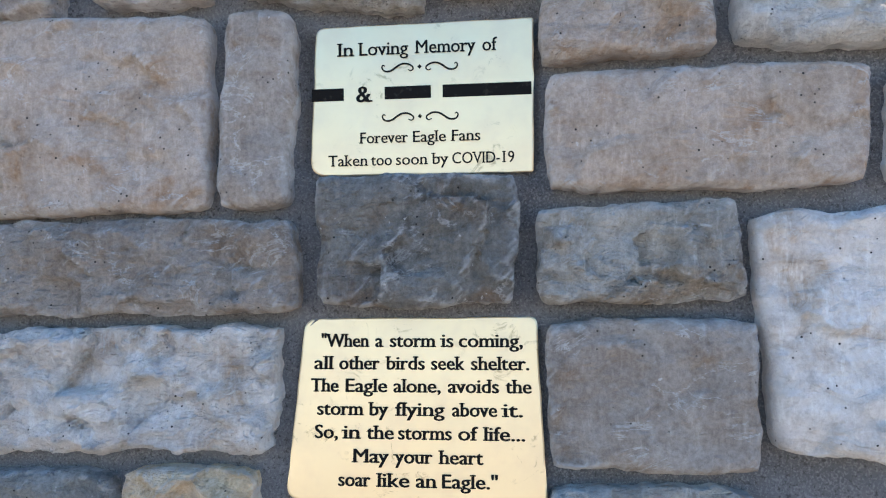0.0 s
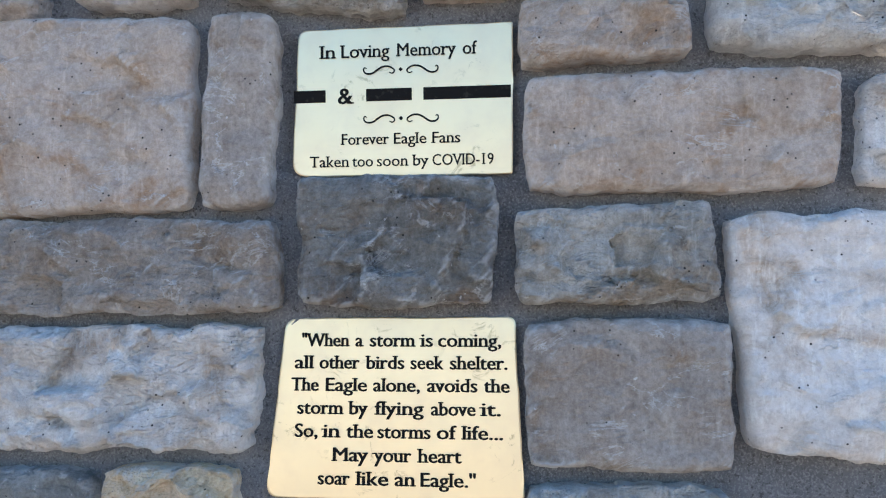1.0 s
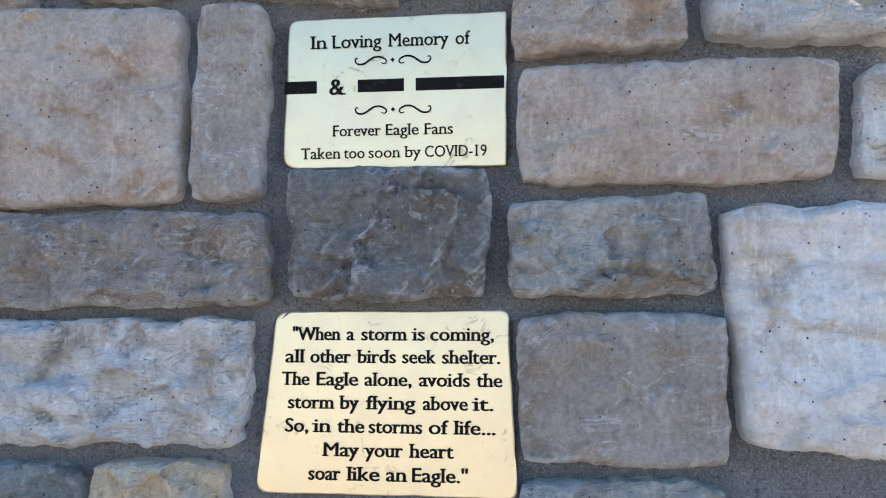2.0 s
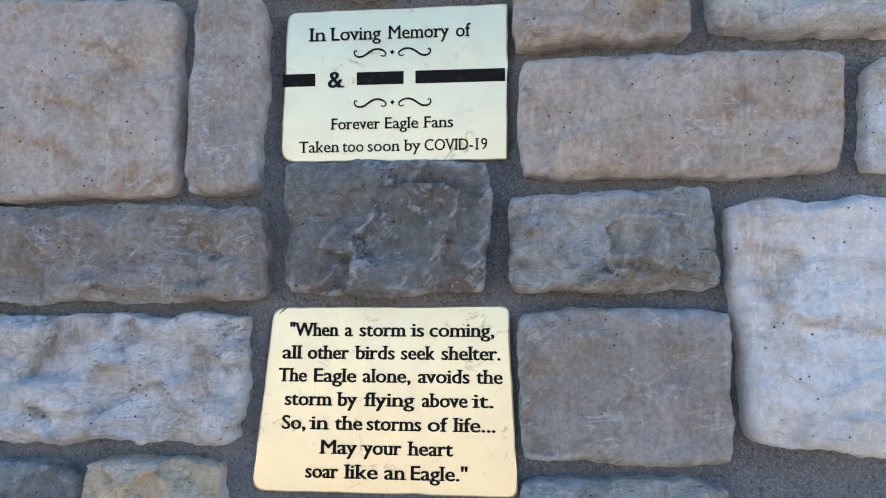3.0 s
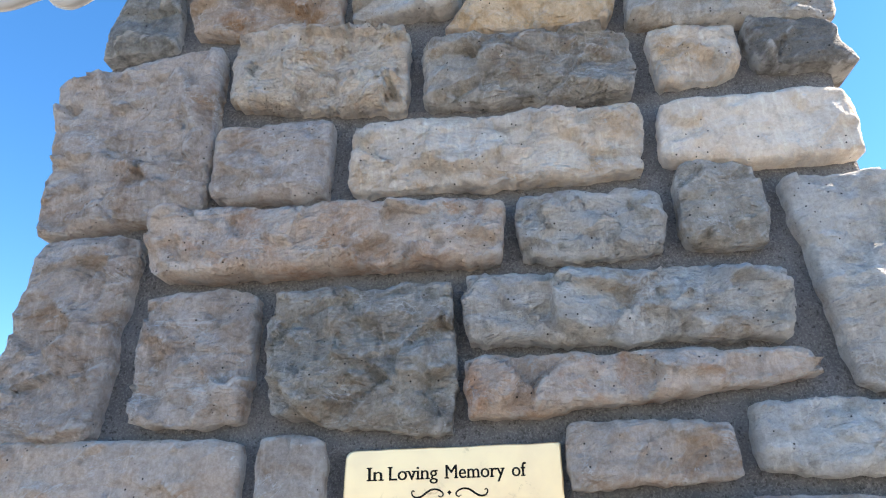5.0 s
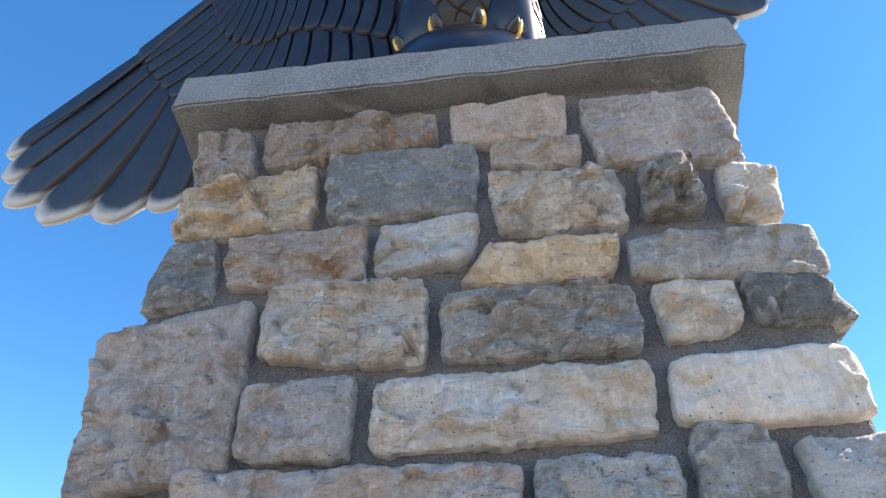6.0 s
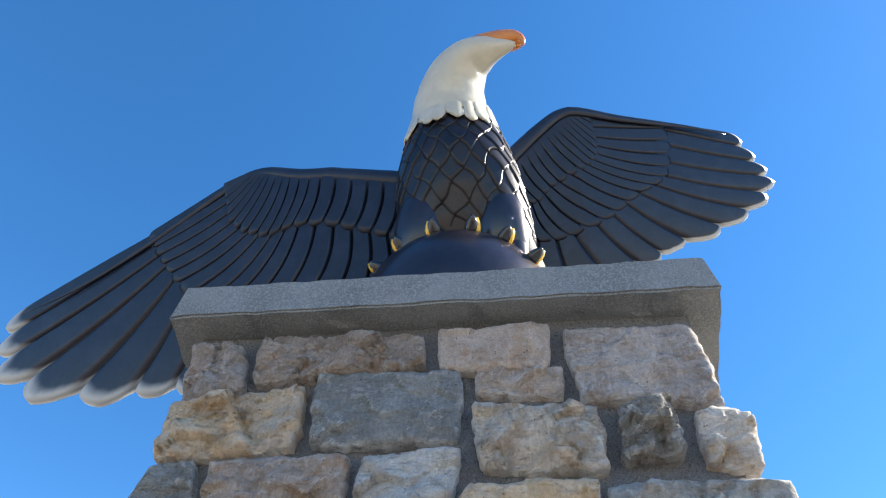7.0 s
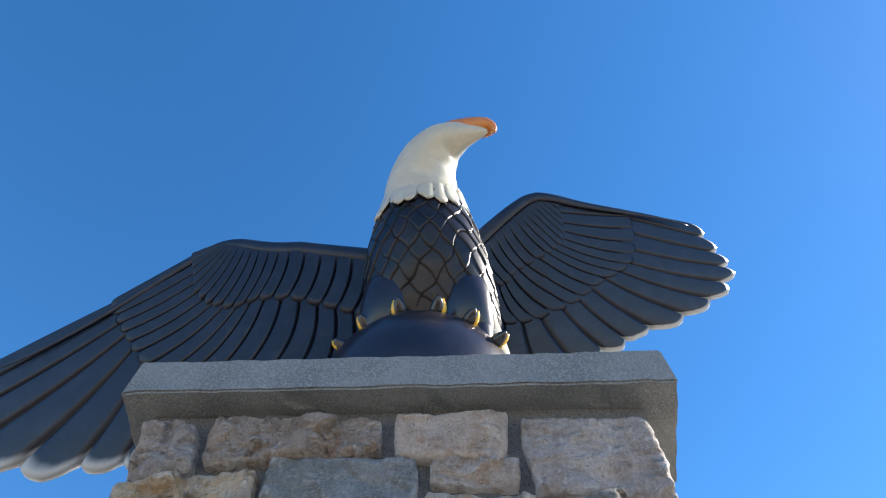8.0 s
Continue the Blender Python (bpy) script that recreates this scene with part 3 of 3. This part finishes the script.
verse = new("verse_plaque")
tagged(verse, "weathered brass verse plaque with bold black lettering and rounded corners", "plaque", "brass plaques")
plate(((0.119, 1.4205), (-0.118, 1.419), (-0.1335, 1.239), (0.127, 1.239)), (0.008, 0.014, 0.014, 0.010), FACE, verse)
for line_text, spans, base in (
    ('"When a storm is coming,', ((-0.100, -0.051), (-0.044, -0.036), (-0.029, 0.017), (0.024, 0.036), (0.041, 0.105)), 1.3900),
    ("all other birds seek shelter.", ((-0.107, -0.088), (-0.081, -0.039), (-0.032, 0.007), (0.013, 0.047), (0.053, 0.111)), 1.3675),
    ("The Eagle alone, avoids the", ((-0.110, -0.081), (-0.074, -0.031), (-0.025, 0.023), (0.030, 0.081), (0.087, 0.113)), 1.3450),
    ("storm by flying above it.", ((-0.103, -0.056), (-0.049, -0.030), (-0.023, 0.027), (0.034, 0.079), (0.085, 0.104)), 1.3220),
    ("So, in the storms of life...", ((-0.105, -0.081), (-0.075, -0.059), (-0.052, -0.024), (-0.020, 0.034), (0.040, 0.060), (0.066, 0.106)), 1.2990),
    ("May your heart", ((-0.065, -0.029), (-0.023, 0.015), (0.022, 0.065)), 1.2760),
    ('soar like an Eagle."', ((-0.080, -0.047), (-0.040, -0.008), (-0.002, 0.018), (0.024, 0.079)), 1.2530),
):
    lettering(line_text, spans, base, 0.0133, INK_Y, verse, 0.042)

# plates leaned to steer their reflections: memorial towards the ground, verse towards the sky
for plaque, height, lean in ((memorial, 1.643, 2.5), (verse, 1.330, -3.5)):
    plaque.matrix_world = pose(0, FACE, height, lean) @ pose(0, -FACE, -height)


# ---- eagle statue on its globe ----
class Sculpt:
    """One mesh built of lofts and feather blades, with a paint attribute for the white tips."""

    def __init__(self):
        self.bm = bmesh.new()
        self.tip = self.bm.verts.layers.float.new("tip")
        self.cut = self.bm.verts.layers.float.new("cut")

    def loft(self, rings, mat):
        made = [[self.bm.verts.new(p) for p in ring] for ring in rings]
        n = len(made[0])
        for r0, r1 in zip(made, made[1:]):
            for a in range(n):
                b = (a + 1) % n
                self.bm.faces.new((r0[a], r0[b], r1[b], r1[a])).material_index = mat
        for r in (made[0], made[-1]):
            self.bm.faces.new(r).material_index = mat
        return made

    def tube(self, path, mat, sides=28):
        """path: rows of (centre, side radius, front radius)."""
        rings = []
        for k, (c, ra, rb) in enumerate(path):
            a = Vector(path[max(0, k - 1)][0])
            b = Vector(path[min(len(path) - 1, k + 1)][0])
            d = (b - a).normalized()
            side = Vector((1, 0, 0)) - d * d.x
            side.normalize()
            front = d.cross(side).normalized()
            rings.append([Vector(c) + side * ra * math.cos(t) + front * rb * math.sin(t) for t in (2 * math.pi * s / sides for s in range(sides))])
        return self.loft(rings, mat)

    def ball(self, c, r, mat, rows=24, cols=40, scale=(1, 1, 1)):
        rings = []
        for j in range(1, rows):
            t = math.pi * j / rows
            rings.append([Vector(c) + Vector((scale[0] * r * math.sin(t) * math.cos(2 * math.pi * i / cols), scale[1] * r * math.sin(t) * math.sin(2 * math.pi * i / cols), scale[2] * r * math.cos(t))) for i in range(cols)])
        self.loft(rings, mat)

    def feather(self, base, tip, width, out, thick, mat=0, white=0.0, bend=0.0, root=0.7, blunt=0.35, n=9):
        """A blade from base to tip, domed towards out, with a rounded end."""
        base, tip, out = Vector(base), Vector(tip), Vector(out).normalized()
        d = tip - base
        long = d.length
        d.normalize()
        side = d.cross(out).normalized()
        rings, tips = [], []
        for k in range(n + 1):
            t = k / n
            t = t if k < n else 0.995
            c = base + d * long * t + side * bend * long * math.sin(math.pi * t)
            w = width * (root + (1 - root) * min(1, t / 0.4))
            if t > 1 - blunt:
                w *= math.sqrt(max(0.0, 1 - ((t - 1 + blunt) / blunt) ** 2)) * 0.96 + 0.04
            h = thick * (1 - 0.5 * t)
            ring = [c - side * w, c - side * w * 0.8 + out * h * 0.55, c - side * w * 0.3 + out * h, c + side * w * 0.2 + out * h * 1.05, c + side * w * 0.75 + out * h * 0.75, c + side * w, c - out * h * 0.25]
            rings.append(ring)
            tips.append(max(0.0, (t - (1 - white)) / white) if white else 0.0)
        for ring, f in zip(self.loft(rings, mat), tips):
            for v in ring:
                v[self.tip] = f


def wing(s, plane, lead, roots, row_one, row_two, tips, counts, out, bend, white_tip, relief=1.0, step=1.0):
    """A spread wing in the sheet y = plane(x, z): arm, two rows of coverts, flight feathers."""
    def at(p, lift=0.0):
        return Vector((p[0], plane(p[0], p[1]) - lift + 0.09 * max(0.0, 1 - abs(p[0] - 0.03) / 0.4), p[1]))

    arm = [at(p, 0.015) for p in smooth_line([Vector((*p, 0)) for p in lead], 30)]
    rings = []
    for k, c in enumerate(arm):
        d = (arm[min(30, k + 1)] - arm[max(0, k - 1)]).normalized()
        f = Vector(out).normalized()
        f = (f - d * f.dot(d)).normalized()
        up = d.cross(f)
        r = 0.026 * (1 - 0.93 * (k / 30) ** 0.8)
        rings.append([c - up * 0.6 * r + up * r * 1.25 * math.cos(a) + f * r * 0.55 * math.sin(a) for a in (2 * math.pi * q / 12 for q in range(12))])
    s.loft(rings, 0)
    def line(points, f):
        """Point at a fractional index of a polyline, carried on past its ends."""
        k = max(0, min(int(math.floor(f)), len(points) - 2))
        return Vector((*points[k], 0)).lerp(Vector((*points[k + 1], 0)), f - k)

    n_tips = len(tips)
    layers = (
        (roots, row_one, counts[0], 0.034 * step, 0.014, 0.10, 0.0, bend),
        (row_one, row_two, counts[1], 0.020 * step, 0.014, 0.07, 0.0, bend * 1.3),
        (row_two, tips, n_tips, 0.008 * step, 0.013, 0.17, white_tip, bend),
    )
    across, down = 20, 26
    for level, (starts, ends, n, lift, deep, notch, white, curve) in enumerate(layers):
        grid, fade = [], []
        for c in range(n * across + 1):
            f = c / across
            k = min(int(f), n - 1)
            w = f - k
            u = f / n
            b = line(starts, u * (len(starts) - 1))
            e = line(ends, f - 0.5) if level == 2 else line(ends, u * (len(ends) - 1))
            round_off = 1 - math.sqrt(max(0.0, 1 - (2 * w - 1) ** 2))
            d = e - b
            b = b - d * (0.16 if level else 0.0)
            d = e - b
            side = Vector((-d.y, d.x, 0))
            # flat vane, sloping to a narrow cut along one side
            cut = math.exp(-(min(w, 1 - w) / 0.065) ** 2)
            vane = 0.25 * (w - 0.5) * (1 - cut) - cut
            column, shade = [], []
            for r in range(down + 1):
                t = r / down
                reach = t * (1 - notch * round_off)
                p = b + d * reach + side * curve * (1 - u ** 3) * math.sin(math.pi * reach)
                rise = min(1.0, max(0.0, t - 0.08) / 0.30) if level == 0 else min(1.0, t / 0.15)
                lip = math.sqrt(max(0.0, 1 - max(0.0, (t - 0.93) / 0.07) ** 2))
                h = lift * (0.35 + 0.65 * lip) + relief * deep * vane * rise - 0.012 * t * t * (level == 2)
                vert = s.bm.verts.new(at(p, h))
                # mask for the shade painted in the cuts and along covert row ends
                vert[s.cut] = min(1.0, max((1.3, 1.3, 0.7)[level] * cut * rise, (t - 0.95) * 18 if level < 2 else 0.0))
                column.append(vert)
                shade.append(max(0.0, (t - (1 - white)) / white) if white else 0.0)
            grid.append(column)
            fade.append(shade)
        back = []
        for column, shade in zip(grid, fade):
            twin = []
            for v, g in zip(column, shade):
                v[s.tip] = g
                o = s.bm.verts.new(v.co + Vector((0, 0.016, 0)))
                o[s.tip] = g
                twin.append(o)
            back.append(twin)
        m = len(grid) - 1
        for c in range(m):
            for r in range(down):
                s.bm.faces.new((grid[c][r], grid[c + 1][r], grid[c + 1][r + 1], grid[c][r + 1]))
                s.bm.faces.new((back[c][r], back[c][r + 1], back[c + 1][r + 1], back[c + 1][r]))
            for r in (0, down):
                s.bm.faces.new((grid[c][r], grid[c + 1][r], back[c + 1][r], back[c][r]))
        for c in (0, m):
            for r in range(down):
                s.bm.faces.new((grid[c][r], grid[c][r + 1], back[c][r + 1], back[c][r]))


def eagle_statue():
    s = Sculpt()
    c, r = Vector((0.018, 0.46, 3.03)), 0.287
    s.ball(c, r, 4)
    # body, leaning forward from the feet to the neck
    spine = [((0.055, 0.42, 3.16), 0.16, 0.12), ((0.053, 0.40, 3.22), 0.190, 0.115), ((0.048, 0.37, 3.30), 0.198, 0.130), ((0.042, 0.335, 3.39), 0.196, 0.150), ((0.035, 0.295, 3.49), 0.184, 0.157), ((0.030, 0.258, 3.59), 0.162, 0.140), ((0.026, 0.23, 3.67), 0.138, 0.122), ((0.026, 0.21, 3.73), 0.11, 0.105)]
    mids = smooth_line([Vector(q[0]) for q in spine], 320)
    girth = smooth_line([Vector((q[1], q[2], 0)) for q in spine], 320)
    rings, cut_shade = [], []
    for c0, g in zip(mids, girth):
        ring = []
        for i in range(420):
            a = 2 * math.pi * i / 420
            # lozenge scales, tips down, each tilted out over the one below
            wave = noise.noise_vector(Vector((math.cos(a) * 2.4, math.sin(a) * 2.4, c0.z * 13)))
            around, up = a * 19 / (2 * math.pi) + 0.30 * wave.x, (c0.z - 3.2) / 0.083 + 0.30 * wave.y
            fu, fv = (up + around) % 1.0, (up - around) % 1.0
            near = min(fu, fv)
            lift = (0.001 + 0.0085 * (1 - 0.5 * (fu + fv)) + 0.002 * noise.noise(Vector((math.floor(up + around) * 3.3, math.floor(up - around) * 5.7, 2.0)))) * min(1.0, near / 0.05)
            lift *= min(1.0, max(0.0, (c0.z - 3.24) / 0.05)) * min(1.0, max(0.0, (3.67 - c0.z) / 0.03))
            # mask for the shade painted along the seams between scales
            cut_shade.append(max(0.0, min(0.75, 1.1 - min(near, 1 - fu, 1 - fv) / 0.05)) if 3.26 < c0.z < 3.66 else 0.0)
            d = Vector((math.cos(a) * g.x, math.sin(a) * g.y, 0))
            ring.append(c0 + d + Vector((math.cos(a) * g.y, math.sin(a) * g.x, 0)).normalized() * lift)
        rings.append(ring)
    for vert, f in zip(itertools.chain(*s.loft(rings, 6)), cut_shade):
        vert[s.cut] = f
    # thighs
    for x, lean in ((-0.066, -0.014), (0.142, 0.014)):
        shin = [((x, 0.350, 3.47), 0.02, 0.02), ((x, 0.310, 3.435), 0.044, 0.038), ((x + lean * 0.3, 0.290, 3.39), 0.062, 0.050), ((x + lean * 0.6, 0.284, 3.33), 0.070, 0.054), ((x + lean, 0.302, 3.25), 0.072, 0.052), ((x + lean, 0.345, 3.18), 0.072, 0.052), ((x + lean, 0.40, 3.12), 0.05, 0.04)]
        at, fat = smooth_line([Vector(q[0]) for q in shin], 30), smooth_line([Vector((q[1], q[2], 0)) for q in shin], 30)
        s.tube([(p, f.x, f.y) for p, f in zip(at, fat)], 4, 32)
    # white tail feathers hanging behind the leg
    for dx, low in ((0.0, 3.03), (0.022, 3.06)):
        s.feather((0.196 + dx * 0.3, 0.36, 3.40), (0.232 + dx, 0.305, low), 0.024, (0.55, -0.8, -0.1), 0.016, 1, 0.0, 0.0, 0.5, 0.3, 12)
    s.tube([((0.150, 0.36, 3.47), 0.03, 0.04), ((0.164, 0.350, 3.38), 0.046, 0.060), ((0.174, 0.340, 3.29), 0.050, 0.062), ((0.182, 0.330, 3.20), 0.046, 0.055), ((0.190, 0.320, 3.12), 0.034, 0.04), ((0.194, 0.315, 3.06), 0.012, 0.012)], 4, 24)
    # toes and claws over the globe
    for ang in (-48, -31, -11, 12, 31, 50):
        a = radians(ang)
        u, q = Vector((0, -0.73, 0.68)), Vector((0.98, -0.15, -0.1))
        d = (u * math.cos(a) + q * math.sin(a)).normalized()
        p = c + d * r
        fwd = Vector((0, -0.75, -0.66))
        side = Vector((1 if ang < 0 else -1, 0, 0)) * 0.013
        s.tube([(p - d * 0.02 + side * 0.4, 0.021, 0.019), (p + d * 0.012 + side * 0.4 + fwd * 0.006, 0.020, 0.018), (p + d * 0.029 + side * 0.5 + fwd * 0.012, 0.013, 0.012), (p + d * 0.040 + side * 0.6 + fwd * 0.020, 0.004, 0.004)], 5, 14)
        s.tube([(p - d * 0.02 - side * 0.8, 0.010, 0.018), (p + d * 0.008 - side * 0.8, 0.010, 0.018), (p + d * 0.022 - side * 0.6, 0.008, 0.013), (p + d * 0.035 - side * 0.3, 0.004, 0.005)], 3, 14)
    # neck and head turned to its left
    neck = [((0.024, 0.225, 3.66), 0.138, 0.122), ((0.020, 0.207, 3.71), 0.129, 0.114), ((0.022, 0.176, 3.765), 0.120, 0.106), ((0.036, 0.136, 3.812), 0.106, 0.098), ((0.062, 0.100, 3.842), 0.093, 0.086), ((0.100, 0.066, 3.858), 0.076, 0.072), ((0.145, 0.042, 3.856), 0.056, 0.054), ((0.185, 0.028, 3.848), 0.034, 0.036), ((0.220, 0.018, 3.840), 0.018, 0.021), ((0.243, 0.012, 3.836), 0.005, 0.007)]
    at, fat = smooth_line([Vector(q[0]) for q in neck], 54), smooth_line([Vector((q[1], q[2], 0)) for q in neck], 54)
    s.tube([(p, f.x, f.y) for p, f in zip(at, fat)], 1, 48)
    for i in range(19):
        a = radians(-108 + 216 * i / 18 + 4 * math.sin(i * 2.3))
        nrm = Vector((math.sin(a), -math.cos(a), -0.1)).normalized()
        base = Vector((0.025 + 0.136 * math.sin(a), 0.222 - 0.119 * math.cos(a), 3.685 - 0.025 * math.cos(a)))
        s.feather(base - nrm * 0.014 + Vector((0, 0, 0.06)), base + nrm * 0.022 + Vector((0, 0.025, -0.076 - 0.014 * math.sin(i * 1.9))), 0.026, nrm, 0.013, 1, 0.0, 0.0, 0.6, 0.3, 9)
    # beak, hooked
    beak = [((0.085, 0.032, 3.905), 0.012, 0.010), ((0.125, 0.028, 3.902), 0.034, 0.026), ((0.165, 0.026, 3.894), 0.046, 0.034), ((0.205, 0.022, 3.884), 0.044, 0.037), ((0.238, 0.017, 3.872), 0.034, 0.034), ((0.258, 0.014, 3.858), 0.021, 0.024), ((0.266, 0.012, 3.842), 0.010, 0.012), ((0.266, 0.012, 3.830), 0.003, 0.004)]
    at, fat = smooth_line([Vector(q[0]) for q in beak], 36), smooth_line([Vector((q[1], q[2], 0)) for q in beak], 36)
    s.tube([(p, f.x, f.y) for p, f in zip(at, fat)], 2, 32)
    for side in (-1, 1):
        eye = Vector((0.120, 0.060, 3.890)) + Vector((0.45, 0.9, 0)).normalized() * 0.050 * side
        s.ball(eye, 0.012, 5, 8, 12)
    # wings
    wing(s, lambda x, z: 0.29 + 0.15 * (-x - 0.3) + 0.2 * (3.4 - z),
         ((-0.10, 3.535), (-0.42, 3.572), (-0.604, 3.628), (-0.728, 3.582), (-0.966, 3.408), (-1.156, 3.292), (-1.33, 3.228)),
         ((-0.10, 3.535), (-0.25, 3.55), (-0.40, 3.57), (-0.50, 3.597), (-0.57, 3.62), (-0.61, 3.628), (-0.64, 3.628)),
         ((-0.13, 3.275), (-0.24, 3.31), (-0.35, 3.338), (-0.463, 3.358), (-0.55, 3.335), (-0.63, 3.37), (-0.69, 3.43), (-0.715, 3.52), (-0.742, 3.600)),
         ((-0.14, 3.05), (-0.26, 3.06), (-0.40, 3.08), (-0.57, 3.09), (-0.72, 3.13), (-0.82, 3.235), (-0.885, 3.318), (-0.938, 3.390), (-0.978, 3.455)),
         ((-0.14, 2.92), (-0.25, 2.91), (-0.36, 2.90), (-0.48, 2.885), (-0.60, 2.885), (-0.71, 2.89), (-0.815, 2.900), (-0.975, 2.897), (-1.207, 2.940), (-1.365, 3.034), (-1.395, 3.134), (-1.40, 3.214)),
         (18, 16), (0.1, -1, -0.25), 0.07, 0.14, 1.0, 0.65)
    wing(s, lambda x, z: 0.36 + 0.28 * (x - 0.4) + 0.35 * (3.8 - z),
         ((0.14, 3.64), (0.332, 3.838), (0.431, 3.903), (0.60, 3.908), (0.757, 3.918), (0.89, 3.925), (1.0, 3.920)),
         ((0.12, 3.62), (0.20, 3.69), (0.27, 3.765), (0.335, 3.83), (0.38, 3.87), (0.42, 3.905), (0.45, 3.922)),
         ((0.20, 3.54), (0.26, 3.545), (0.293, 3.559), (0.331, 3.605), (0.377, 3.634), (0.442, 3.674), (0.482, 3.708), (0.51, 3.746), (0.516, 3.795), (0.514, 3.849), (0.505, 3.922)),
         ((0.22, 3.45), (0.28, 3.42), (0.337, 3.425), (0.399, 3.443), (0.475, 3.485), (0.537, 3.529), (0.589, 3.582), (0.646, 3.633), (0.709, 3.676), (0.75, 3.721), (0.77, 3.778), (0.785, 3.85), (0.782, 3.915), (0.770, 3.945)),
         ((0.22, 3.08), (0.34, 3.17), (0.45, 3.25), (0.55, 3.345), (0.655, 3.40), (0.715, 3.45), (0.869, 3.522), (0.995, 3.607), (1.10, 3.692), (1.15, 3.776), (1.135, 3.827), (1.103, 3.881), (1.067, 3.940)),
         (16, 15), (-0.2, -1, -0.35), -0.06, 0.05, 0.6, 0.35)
    ob = mesh_object("eagle_statue", s.bm, [FEATHER, WHITE, ORANGE, YELLOW, GLOBE, BLACK, BREAST])
    return tagged(ob, "glossy painted spread-winged eagle statue perched on a dark globe", "statue")


eagle_statue()
